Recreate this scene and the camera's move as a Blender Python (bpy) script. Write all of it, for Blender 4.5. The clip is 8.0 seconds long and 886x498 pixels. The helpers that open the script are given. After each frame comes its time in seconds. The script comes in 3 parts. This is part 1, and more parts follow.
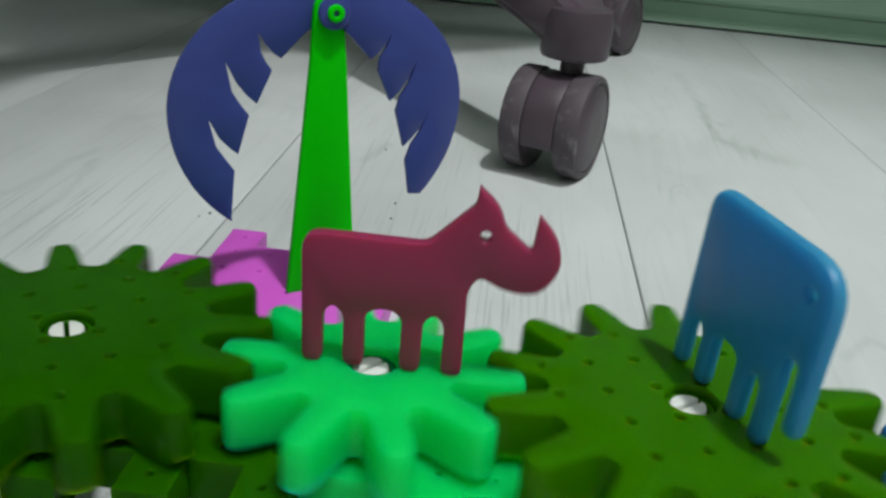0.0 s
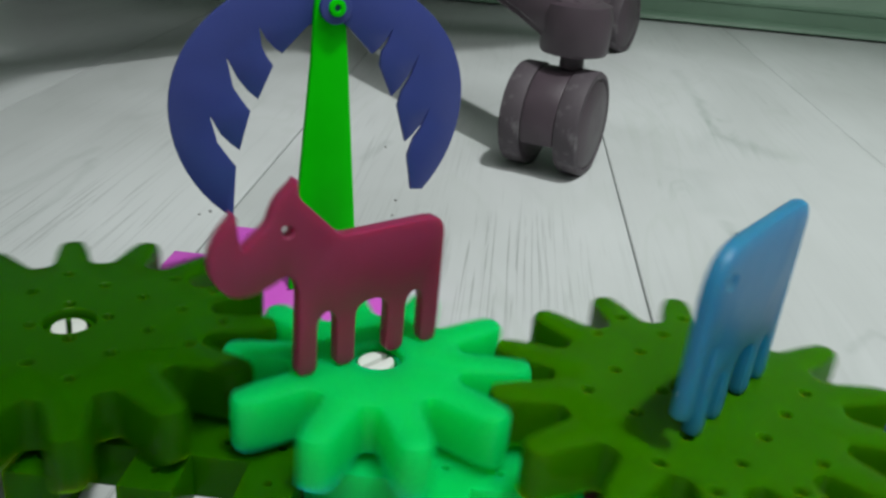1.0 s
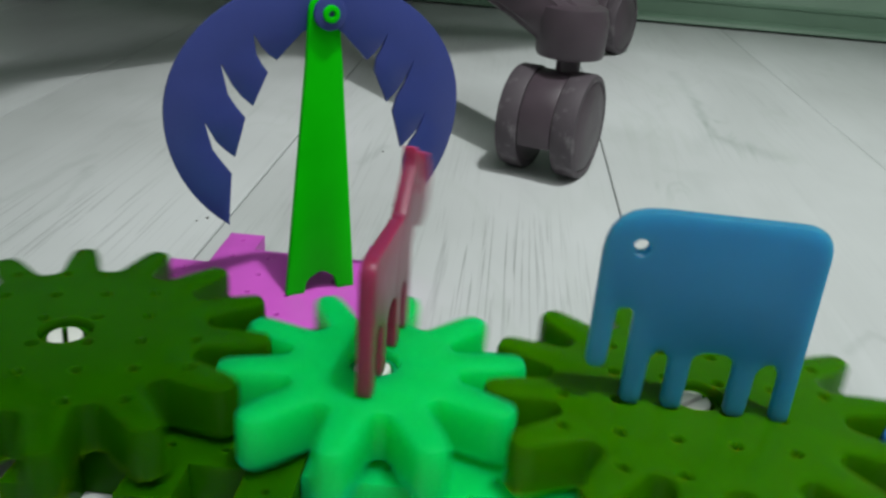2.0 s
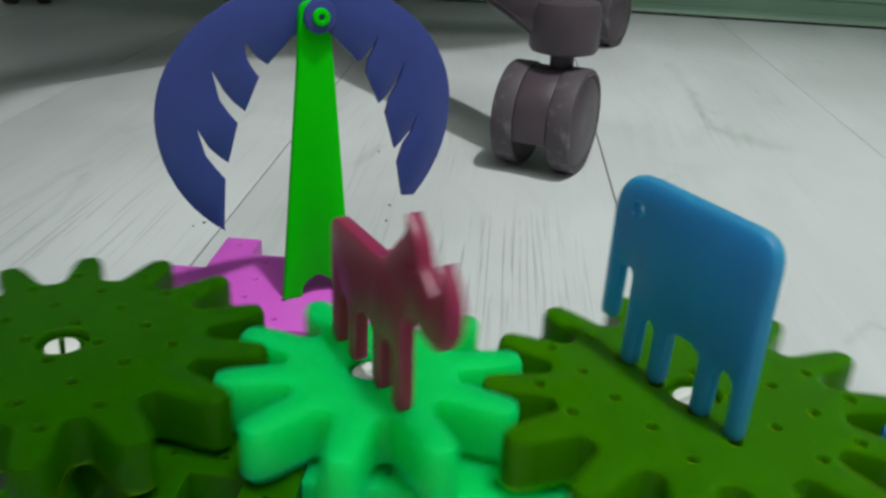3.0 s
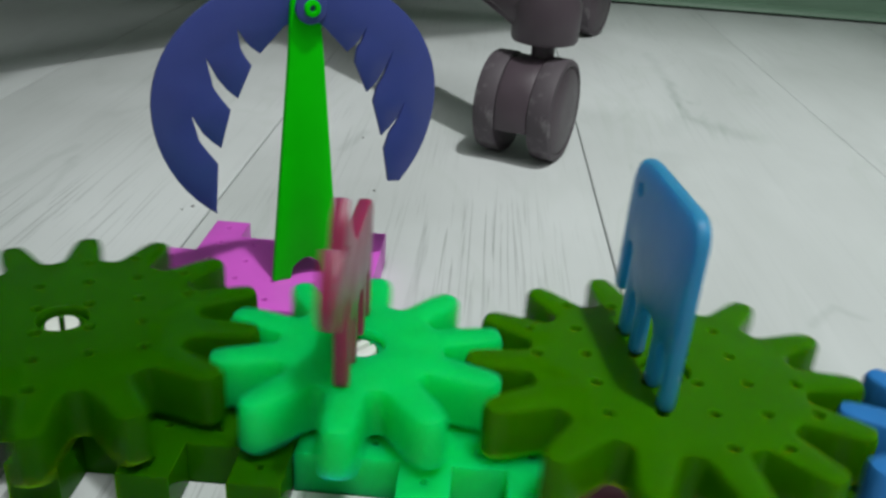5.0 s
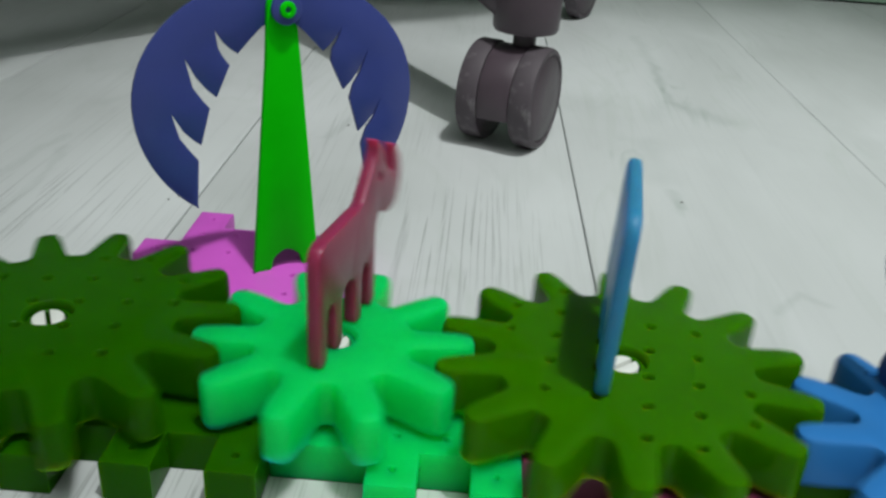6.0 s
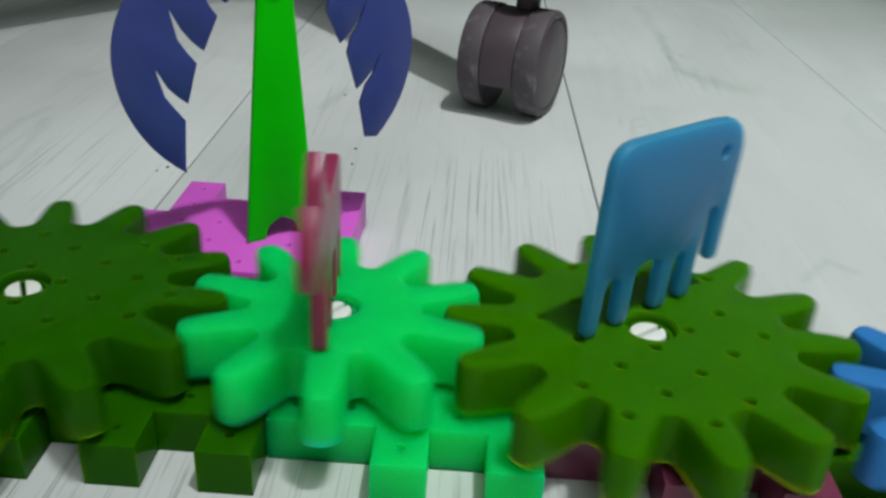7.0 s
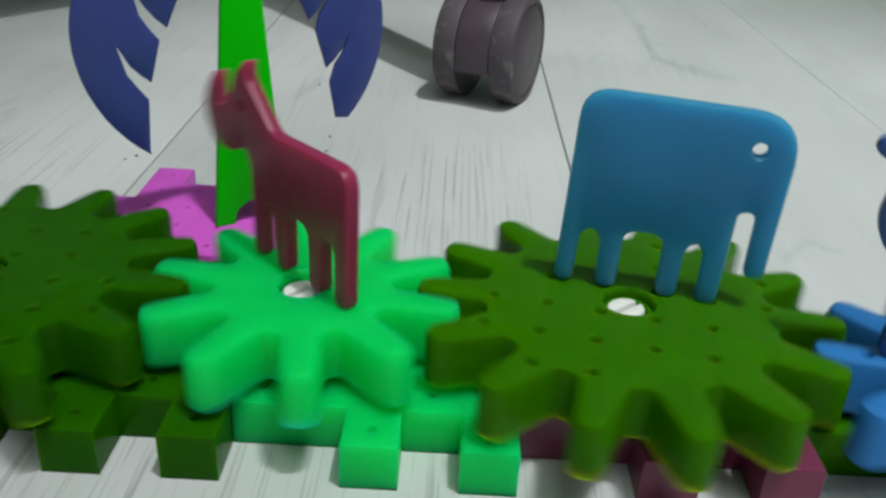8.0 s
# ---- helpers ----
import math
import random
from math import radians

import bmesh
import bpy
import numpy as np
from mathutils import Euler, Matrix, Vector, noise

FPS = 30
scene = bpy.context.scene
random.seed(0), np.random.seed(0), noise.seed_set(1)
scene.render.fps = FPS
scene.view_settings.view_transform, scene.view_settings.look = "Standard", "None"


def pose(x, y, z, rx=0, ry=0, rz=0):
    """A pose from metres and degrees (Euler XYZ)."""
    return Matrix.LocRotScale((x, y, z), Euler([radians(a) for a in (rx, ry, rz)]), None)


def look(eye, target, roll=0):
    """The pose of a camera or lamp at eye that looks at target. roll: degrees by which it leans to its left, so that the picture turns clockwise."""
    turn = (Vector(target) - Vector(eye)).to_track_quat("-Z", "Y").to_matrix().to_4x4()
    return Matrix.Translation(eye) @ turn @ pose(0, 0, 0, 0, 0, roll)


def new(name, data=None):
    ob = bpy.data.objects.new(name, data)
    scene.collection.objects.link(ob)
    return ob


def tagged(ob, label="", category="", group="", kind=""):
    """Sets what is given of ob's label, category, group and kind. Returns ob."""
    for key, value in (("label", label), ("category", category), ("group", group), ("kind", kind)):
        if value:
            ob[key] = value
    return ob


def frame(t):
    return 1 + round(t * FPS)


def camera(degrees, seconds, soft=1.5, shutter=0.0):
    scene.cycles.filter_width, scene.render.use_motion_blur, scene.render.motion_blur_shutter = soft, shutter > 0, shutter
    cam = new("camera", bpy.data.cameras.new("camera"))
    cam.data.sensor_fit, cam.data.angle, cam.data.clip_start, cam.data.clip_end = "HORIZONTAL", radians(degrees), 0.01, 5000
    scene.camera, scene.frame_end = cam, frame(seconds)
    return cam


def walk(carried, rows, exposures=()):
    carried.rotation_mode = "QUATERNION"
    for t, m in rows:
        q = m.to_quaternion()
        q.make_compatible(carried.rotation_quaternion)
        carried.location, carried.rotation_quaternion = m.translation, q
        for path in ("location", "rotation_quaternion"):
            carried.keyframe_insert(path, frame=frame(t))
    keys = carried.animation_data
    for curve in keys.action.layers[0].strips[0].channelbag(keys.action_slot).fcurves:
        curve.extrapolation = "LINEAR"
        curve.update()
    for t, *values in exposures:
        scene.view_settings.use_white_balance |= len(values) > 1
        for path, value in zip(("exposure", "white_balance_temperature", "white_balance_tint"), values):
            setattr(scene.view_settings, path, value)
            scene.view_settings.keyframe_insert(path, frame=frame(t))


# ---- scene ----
cam = camera(53.7, 8.0, soft=2.7, shutter=0.25)
PATH = [
    (0, (0.0248, -0.1730, 0.1360), (0.0082, 0.1002, 0.0131), 5.03),
    (0.2, (0.0270, -0.1744, 0.1347), (0.0091, 0.0996, 0.0105), 5.25),
    (0.3, (0.0248, -0.1739, 0.1324), (0.0084, 0.0997, 0.0103), 5.01),
    (0.5, (0.0246, -0.1729, 0.1334), (0.0085, 0.1004, 0.0107), 5.02),
    (1, (0.0232, -0.1729, 0.1340), (0.0076, 0.1004, 0.0114), 4.67),
    (1.5, (0.0231, -0.1720, 0.1345), (0.0067, 0.1012, 0.0118), 4.29),
    (1.7, (0.0234, -0.1724, 0.1343), (0.0073, 0.1012, 0.0124), 4.28),
    (2.8, (0.0258, -0.1718, 0.1362), (0.0097, 0.1019, 0.0145), 3.12),
    (3, (0.0255, -0.1712, 0.1359), (0.0094, 0.1018, 0.0126), 2.74),
    (3.2, (0.0243, -0.1713, 0.1352), (0.0093, 0.1011, 0.0123), 2.79),
    (3.5, (0.0247, -0.1721, 0.1369), (0.0088, 0.1007, 0.0132), 2.54),
    (3.8, (0.0236, -0.1714, 0.1367), (0.0096, 0.0998, 0.0104), 3.63),
    (4, (0.0248, -0.1724, 0.1350), (0.0098, 0.0987, 0.0075), 3.68),
    (4.2, (0.0250, -0.1735, 0.1317), (0.0101, 0.0984, 0.0057), 3.58),
    (5.3, (0.0242, -0.1844, 0.1439), (0.0170, 0.0863, 0.0148), 3.93),
    (5.5, (0.0255, -0.1863, 0.1469), (0.0176, 0.0833, 0.0156), 3.83),
    (5.7, (0.0270, -0.1870, 0.1503), (0.0204, 0.0827, 0.0151), 4.47),
    (6, (0.0318, -0.1863, 0.1488), (0.0242, 0.0815, 0.0138), 3.75),
    (6.2, (0.0311, -0.1844, 0.1486), (0.0252, 0.0834, 0.0117), 4.24),
    (6.5, (0.0300, -0.1800, 0.1468), (0.0234, 0.0857, 0.0077), 4.17),
    (6.8, (0.0293, -0.1775, 0.1406), (0.0242, 0.0903, 0.0012), 3.74),
    (7, (0.0287, -0.1732, 0.1347), (0.0227, 0.0928, -0.0041), 3.22),
    (7.2, (0.0246, -0.1728, 0.1296), (0.0210, 0.0921, -0.0088), 3.35),
    (7.5, (0.0266, -0.1727, 0.1271), (0.0208, 0.0934, -0.0113), 2.93),
    (8, (0.0318, -0.1706, 0.1264), (0.0312, 0.0961, -0.0110), 3.04),
]
walk(cam, [(t, look(eye, target, roll)) for t, eye, target, roll in PATH])


# ---- world and light ----
world = bpy.data.worlds.new("room_air")
scene.world = world
world.use_nodes = True
world.node_tree.nodes["Background"].inputs[0].default_value = (0.80, 0.90, 0.86, 1)
world.node_tree.nodes["Background"].inputs[1].default_value = 0.36


def spot_lamp(name, eye, target, cone, size, watts, colour):
    data = bpy.data.lights.new(name, "SPOT")
    data.spot_size, data.spot_blend, data.shadow_soft_size, data.energy, data.color = radians(cone), 1.0, size, watts, colour
    ob = new(name, data)
    ob.matrix_world = look(eye, target)
    return ob


# a ceiling spotlight to the right of and behind the camera
spot_lamp("ceiling_spotlight", (0.56, -0.44, 2.40), (0.14, 0.22, 0.0), 23.5, 0.055, 164, (0.965, 1.0, 0.985))
# broad unseen fill lamp, added to lift the shadows and upright faces
fill = bpy.data.lights.new("fill_light", "AREA")
fill.shape, fill.size, fill.energy, fill.color = "SQUARE", 1.3, 22.0, (0.965, 1.0, 0.985)
new("fill_light", fill).matrix_world = look((0.45, -1.15, 2.46), (0.45, -1.15, 0))


# ---- materials ----
def material(name, colour, rough=0.4, metal=0.0, spec=0.5, vary=0.0, vary_scale=60.0, bump=0.0, bump_scale=400.0, coat=0.0,
             transmit=0.0, subsurface=0.0, glow=(0.4, 1.0, 0.4), deep=0.006, rough_vary=0.0):
    """Principled material with uneven colour and gloss at two scales and a fine relief."""
    m = bpy.data.materials.new(name)
    m.use_nodes = True
    nt = m.node_tree
    b = nt.nodes["Principled BSDF"]
    b.inputs["Base Color"].default_value = (*colour, 1)
    b.inputs["Roughness"].default_value = rough
    b.inputs["Metallic"].default_value = metal
    b.inputs["Specular IOR Level"].default_value = spec
    b.inputs["Coat Weight"].default_value = coat
    b.inputs["Transmission Weight"].default_value = transmit
    if subsurface:
        b.inputs["Subsurface Weight"].default_value = subsurface
        b.inputs["Subsurface Radius"].default_value = glow
        b.inputs["Subsurface Scale"].default_value = deep
    co = nt.nodes.new("ShaderNodeTexCoord")
    if vary:
        n = nt.nodes.new("ShaderNodeTexNoise")
        n.inputs["Scale"].default_value, n.inputs["Detail"].default_value = vary_scale, 5
        nt.links.new(co.outputs["Object"], n.inputs["Vector"])
        r = nt.nodes.new("ShaderNodeValToRGB")
        r.color_ramp.elements[0].position, r.color_ramp.elements[1].position = 0.3, 0.72
        r.color_ramp.elements[0].color = (*[c * (1 - vary) for c in colour], 1)
        r.color_ramp.elements[1].color = (*[min(1, c * (1 + vary)) for c in colour], 1)
        nt.links.new(n.outputs["Fac"], r.inputs["Fac"])
        nt.links.new(r.outputs["Color"], b.inputs["Base Color"])
    if rough_vary:
        n = nt.nodes.new("ShaderNodeTexNoise")
        n.inputs["Scale"].default_value, n.inputs["Detail"].default_value = vary_scale * 2.3, 4
        nt.links.new(co.outputs["Object"], n.inputs["Vector"])
        mr = nt.nodes.new("ShaderNodeMapRange")
        mr.inputs["To Min"].default_value, mr.inputs["To Max"].default_value = rough - rough_vary, rough + rough_vary
        nt.links.new(n.outputs["Fac"], mr.inputs["Value"])
        nt.links.new(mr.outputs["Result"], b.inputs["Roughness"])
    if bump:
        n = nt.nodes.new("ShaderNodeTexNoise")
        n.inputs["Scale"].default_value, n.inputs["Detail"].default_value = bump_scale, 3
        nt.links.new(co.outputs["Object"], n.inputs["Vector"])
        bp = nt.nodes.new("ShaderNodeBump")
        bp.inputs["Strength"].default_value, bp.inputs["Distance"].default_value = bump, 0.0004
        nt.links.new(n.outputs["Fac"], bp.inputs["Height"])
        nt.links.new(bp.outputs["Normal"], b.inputs["Normal"])
    return m


def plastic(name, colour, rough=0.32, **more):
    return material(name, colour, rough, vary=0.06, bump=0.10, bump_scale=900, rough_vary=0.06, **more)


OLIVE = plastic("olive_green_plastic", (0.0270, 0.148, 0.0001), 0.13, subsurface=1.0, glow=(1.0, 0.5, 0.05), deep=0.013, spec=0.07, coat=0.06)
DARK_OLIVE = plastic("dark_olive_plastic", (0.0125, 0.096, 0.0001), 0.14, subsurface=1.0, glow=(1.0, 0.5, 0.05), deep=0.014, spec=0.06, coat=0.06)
MINT = plastic("mint_green_plastic", (0.0005, 0.610, 0.102), 0.4, subsurface=1.0, glow=(0.5, 1.0, 0.8), deep=0.022, spec=0.15)
MAROON = plastic("maroon_plastic", (0.170, 0.030, 0.070), 0.3)
PINK = plastic("pink_plastic", (0.680, 0.110, 0.640), 0.42)
LIME = plastic("bright_green_plastic", (0.002, 0.640, 0.0005), 0.5, spec=0.1)
NAVY = plastic("dark_blue_plastic", (0.043, 0.062, 0.280), 0.36)
SKY = plastic("light_blue_plastic", (0.031, 0.200, 0.400), 0.42, spec=0.35, subsurface=1.0, glow=(0.25, 0.7, 1.0), deep=0.022)
GEARBLUE = plastic("blue_plastic", (0.028, 0.185, 0.500), 0.34, spec=0.2)
BIRDBLUE = plastic("deep_blue_plastic", (0.030, 0.085, 0.300), 0.36)
CRIMSON = plastic("crimson_plastic", (0.275, 0.028, 0.086), 0.34, spec=0.35, subsurface=0.8, glow=(1.0, 0.3, 0.4), deep=0.010)
WHITE = plastic("white_plastic", (0.82, 0.84, 0.80), 0.35)
CHAIR = material("brown_grey_chair_plastic", (0.072, 0.053, 0.066), 0.40, spec=0.4, vary=0.15, vary_scale=40, bump=0.25, bump_scale=1500, rough_vary=0.08)
FABRIC = material("dark_seat_fabric", (0.03, 0.03, 0.035), 0.9, vary=0.2, vary_scale=300, bump=0.5, bump_scale=1200)
WALL = material("pale_green_wall_paint", (0.36, 0.49, 0.39), 0.7, vary=0.05, vary_scale=6, bump=0.2, bump_scale=250)
SKIRT = material("green_baseboard_paint", (0.19, 0.32, 0.225), 0.45, vary=0.06, vary_scale=14, bump=0.12, bump_scale=200)
PLAIN = material("off_white_wall_paint", (0.66, 0.67, 0.65), 0.8, vary=0.04, vary_scale=4)
CEILING = material("white_ceiling_paint", (0.75, 0.77, 0.74), 0.8, vary=0.03, vary_scale=4)


def dusty_tread():
    """Dark wheel rim with pale dust and scuffs."""
    m = material("dusty_wheel_tread", (0.080, 0.066, 0.077), 0.6, spec=0.3, bump=0.4, bump_scale=700)
    nt = m.node_tree
    b = nt.nodes["Principled BSDF"]
    co = nt.nodes.new("ShaderNodeTexCoord")
    n = nt.nodes.new("ShaderNodeTexNoise")
    n.inputs["Scale"].default_value, n.inputs["Detail"].default_value, n.inputs["Roughness"].default_value = 130, 6, 0.62
    r = nt.nodes.new("ShaderNodeValToRGB")
    r.color_ramp.elements[0].position, r.color_ramp.elements[1].position = 0.54, 0.86
    r.color_ramp.elements[0].color, r.color_ramp.elements[1].color = (0.080, 0.066, 0.077, 1), (0.26, 0.245, 0.255, 1)
    nt.links.new(co.outputs["Object"], n.inputs["Vector"])
    nt.links.new(n.outputs["Fac"], r.inputs["Fac"])
    nt.links.new(r.outputs["Color"], b.inputs["Base Color"])
    return m


TREAD = dusty_tread()


KNOTS = [(0.150, 0.345, 0.016, 4.5, 1), (0.165, 0.302, 0.026, 1.0, 1), (0.126, 0.166, 0.010, 1.2, 1), (0.105, 0.235, 0.022, 1.6, 1)]     # x, y, radius, length, strength
COARSE = [(-0.08, -0.06, 0.14, 0.6, 1.0), (0.06, -0.07, 0.12, 0.6, 1.0), (0.025, 0.12, 0.055, 1.5, 0.65), (-0.13, 0.12, 0.06, 1.2, 0.65), (-0.055, 0.17, 0.03, 1.4, 0.4)]
# ends of the dark streaks in the wood (x, y, x, y), their half width and strength
STREAKS = [(0.149, 0.498, 0.150, 0.418, 0.006, 0.22), (0.150, 0.418, 0.147, 0.326, 0.005, 0.46), (0.147, 0.326, 0.153, 0.316, 0.008, 0.50), (0.153, 0.316, 0.172, 0.295, 0.012, 0.28),
           (0.147, 0.326, 0.130, 0.290, 0.012, 0.15), (0.123, 0.250, 0.120, 0.200, 0.014, 0.19), (0.122, 0.185, 0.1235, 0.166, 0.005, 0.31), (0.142, 0.081, 0.153, 0.096, 0.004, 0.25),
           (0.153, 0.096, 0.160, 0.089, 0.004, 0.25), (-0.170, 0.134, -0.161, 0.199, 0.004, 0.22), (-0.150, 0.098, -0.148, 0.142, 0.004, 0.19),
           (-0.148, 0.142, -0.155, 0.182, 0.004, 0.22), (-0.164, 0.248, -0.150, 0.276, 0.006, 0.15), (-0.042, 0.221, -0.032, 0.252, 0.005, 0.25)]


def whitewashed_wood():
    """Pale laminate: long grain along y, cloudy knots, each plank a little different."""
    m = bpy.data.materials.new("whitewashed_wood_laminate")
    m.use_nodes = True
    nt = m.node_tree
    N, K = nt.nodes, nt.links.new
    b = N["Principled BSDF"]
    co, info = N.new("ShaderNodeTexCoord"), N.new("ShaderNodeObjectInfo")
    shift = N.new("ShaderNodeVectorMath")
    shift.operation = "MULTIPLY_ADD"
    shift.inputs[1].default_value = (7.3, 5.1, 3.7)
    K(info.outputs["Random"], shift.inputs[0])
    K(co.outputs["Object"], shift.inputs[2])

    def noise_of(scale, stretch, detail, rough=0.55, distort=0.0):
        mp, n = N.new("ShaderNodeMapping"), N.new("ShaderNodeTexNoise")
        mp.inputs["Scale"].default_value = stretch
        n.inputs["Scale"].default_value, n.inputs["Detail"].default_value = scale, detail
        n.inputs["Roughness"].default_value, n.inputs["Distortion"].default_value = rough, distort
        K(shift.outputs["Vector"], mp.inputs["Vector"])
        K(mp.outputs["Vector"], n.inputs["Vector"])
        return n

    def ramp(src, a, ca, z, cz):
        r = N.new("ShaderNodeValToRGB")
        r.color_ramp.elements[0].position, r.color_ramp.elements[1].position = a, z
        r.color_ramp.elements[0].color, r.color_ramp.elements[1].color = (*ca, 1), (*cz, 1)
        K(src, r.inputs["Fac"])
        return r

    def times(a, c):
        x = N.new("ShaderNodeMix")
        x.data_type, x.blend_type = "RGBA", "MULTIPLY"
        x.inputs["Factor"].default_value = 1.0
        K(a, x.inputs["A"])
        K(c, x.inputs["B"])
        return x.outputs["Result"]

    place = N.new("ShaderNodeNewGeometry")

    def patches(spots):
        """Soft-edged oval patches of the floor."""
        both = None
        for x, y, r, long, most in spots:
            off, sq, far = (N.new("ShaderNodeVectorMath") for _ in range(3))
            off.operation, sq.operation, far.operation = "SUBTRACT", "MULTIPLY", "LENGTH"
            off.inputs[1].default_value = (x, y, 0)
            sq.inputs[1].default_value = (1 / r, 1 / (r * long), 0)
            near = N.new("ShaderNodeMapRange")
            near.inputs["From Min"].default_value, near.inputs["From Max"].default_value = 1.0, 0.1
            near.inputs["To Max"].default_value = most
            K(place.outputs["Position"], off.inputs[0])
            K(off.outputs["Vector"], sq.inputs[0])
            K(sq.outputs["Vector"], far.inputs[0])
            K(far.outputs["Value"], near.inputs["Value"])
            if both is None:
                both = near.outputs["Result"]
            else:
                top = N.new("ShaderNodeMath")
                top.operation = "MAXIMUM"
                K(both, top.inputs[0])
                K(near.outputs["Result"], top.inputs[1])
                both = top.outputs["Value"]
        return both

    wobble = noise_of(38, (1, 1, 1), 3, 0.6)
    shake = N.new("ShaderNodeVectorMath")
    shake.operation = "MULTIPLY_ADD"
    shake.inputs[1].default_value, shake.inputs[2].default_value = (0.012, 0.012, 0), (-0.006, -0.006, 0)
    K(wobble.outputs["Color"], shake.inputs[0])
    bent = N.new("ShaderNodeVectorMath")
    K(place.outputs["Position"], bent.inputs[0])
    K(shake.outputs["Vector"], bent.inputs[1])

    def vmath(op, a, c):
        n = N.new("ShaderNodeVectorMath")
        n.operation = op
        K(a, n.inputs[0])
        if isinstance(c, tuple):
            n.inputs[1].default_value = c
        else:
            K(c, n.inputs[1])
        return n

    def streaks(rows):
        """Soft wavering lines, the strongest at each place."""
        both = None
        for x0, y0, x1, y1, wide, most in rows:
            span = (x1 - x0) ** 2 + (y1 - y0) ** 2
            off = vmath("SUBTRACT", bent.outputs["Vector"], (x0, y0, 0)).outputs["Vector"]
            along = vmath("DOT_PRODUCT", off, ((x1 - x0) / span, (y1 - y0) / span, 0)).outputs["Value"]
            held = N.new("ShaderNodeClamp")
            K(along, held.inputs["Value"])
            foot = vmath("MULTIPLY", held.outputs["Result"], (x1 - x0, y1 - y0, 0)).outputs["Vector"]
            gap = vmath("MULTIPLY", vmath("SUBTRACT", off, foot).outputs["Vector"], (1, 1, 0)).outputs["Vector"]
            far = N.new("ShaderNodeVectorMath")
            far.operation = "LENGTH"
            K(gap, far.inputs[0])
            near = N.new("ShaderNodeMapRange")
            near.interpolation_type = "SMOOTHSTEP"
            near.inputs["From Min"].default_value, near.inputs["From Max"].default_value, near.inputs["To Max"].default_value = wide, 0.0, most
            K(far.outputs["Value"], near.inputs["Value"])
            if both is None:
                both = near.outputs["Result"]
            else:
                top = N.new("ShaderNodeMath")
                top.operation = "MAXIMUM"
                K(both, top.inputs[0])
                K(near.outputs["Result"], top.inputs[1])
                both = top.outputs["Value"]
        return both

    cloud = ramp(noise_of(8, (1.0, 0.6, 1), 4, 0.5, 0.6).outputs["Fac"], 0.3, (0.516, 0.54, 0.536), 0.7, (0.655, 0.68, 0.685))
    line = ramp(noise_of(480, (1.0, 0.016, 1), 4, 0.6, 1.3).outputs["Fac"], 0.36, (0.46, 0.475, 0.465), 0.46, (1, 1, 1))
    where = ramp(noise_of(14, (1.0, 0.5, 1), 3).outputs["Fac"], 0.47, (0.04, 0.04, 0.04), 0.68, (0.28, 0.28, 0.28))
    grain = N.new("ShaderNodeMix")
    grain.data_type = "RGBA"
    grain.inputs["A"].default_value = (1, 1, 1, 1)
    strong = N.new("ShaderNodeMath")                   # coarse open grain here and there
    strong.operation = "MAXIMUM"
    K(where.outputs["Color"], strong.inputs[0])
    K(patches(COARSE), strong.inputs[1])
    K(strong.outputs["Value"], grain.inputs["Factor"])
    K(line.outputs["Color"], grain.inputs["B"])
    vein_n = noise_of(16, (1.0, 0.22, 1), 6, 0.62, 1.4)
    vein = ramp(vein_n.outputs["Fac"], 0.28, (0.90, 0.915, 0.90), 0.42, (1, 1, 1))
    ring = N.new("ShaderNodeValToRGB")                 # thin curved growth lines, here and there
    e = ring.color_ramp.elements
    e[0].position, e[0].color, e[1].position, e[1].color = 0.485, (1, 1, 1, 1), 0.53, (1, 1, 1, 1)
    mid = e.new(0.505)
    mid.color = (0.955, 0.965, 0.95, 1)
    K(noise_of(7, (1.6, 0.35, 1), 3, 0.5, 1.8).outputs["Fac"], ring.inputs["Fac"])
    spots = ramp(noise_of(5, (1.0, 0.8, 1), 2).outputs["Fac"], 0.46, (0, 0, 0), 0.60, (1, 1, 1))
    growth = N.new("ShaderNodeMix")
    growth.data_type = "RGBA"
    growth.inputs["A"].default_value = (1, 1, 1, 1)
    K(spots.outputs["Color"], growth.inputs["Factor"])
    K(ring.outputs["Color"], growth.inputs["B"])
    swirl = noise_of(55, (1.0, 0.22, 1), 4, 0.6, 1.6)
    spread = patches(KNOTS)                            # grey-green knots with swirled streaks
    mark = ramp(swirl.outputs["Fac"], 0.40, (0.80, 0.84, 0.81), 0.52, (1, 1, 1))
    knot = N.new("ShaderNodeMix")
    knot.data_type = "RGBA"
    knot.inputs["A"].default_value = (1, 1, 1, 1)
    K(spread, knot.inputs["Factor"])
    K(mark.outputs["Color"], knot.inputs["B"])
    dark = N.new("ShaderNodeMix")                      # grey-green streaks
    dark.data_type = "RGBA"
    dark.inputs["A"].default_value, dark.inputs["B"].default_value = (1, 1, 1, 1), (0.60, 0.65, 0.62, 1)
    K(streaks(STREAKS), dark.inputs["Factor"])
    K(times(times(dark.outputs["Result"], knot.outputs["Result"]), times(times(cloud.outputs["Color"], grain.outputs["Result"]), times(vein.outputs["Color"], growth.outputs["Result"]))), b.inputs["Base Color"])
    b.inputs["Roughness"].default_value = 0.42
    b.inputs["Specular IOR Level"].default_value = 0.35
    bp = N.new("ShaderNodeBump")
    bp.inputs["Strength"].default_value, bp.inputs["Distance"].default_value = 0.25, 0.0004
    K(grain.outputs["Result"], bp.inputs["Height"])
    K(bp.outputs["Normal"], b.inputs["Normal"])
    return m


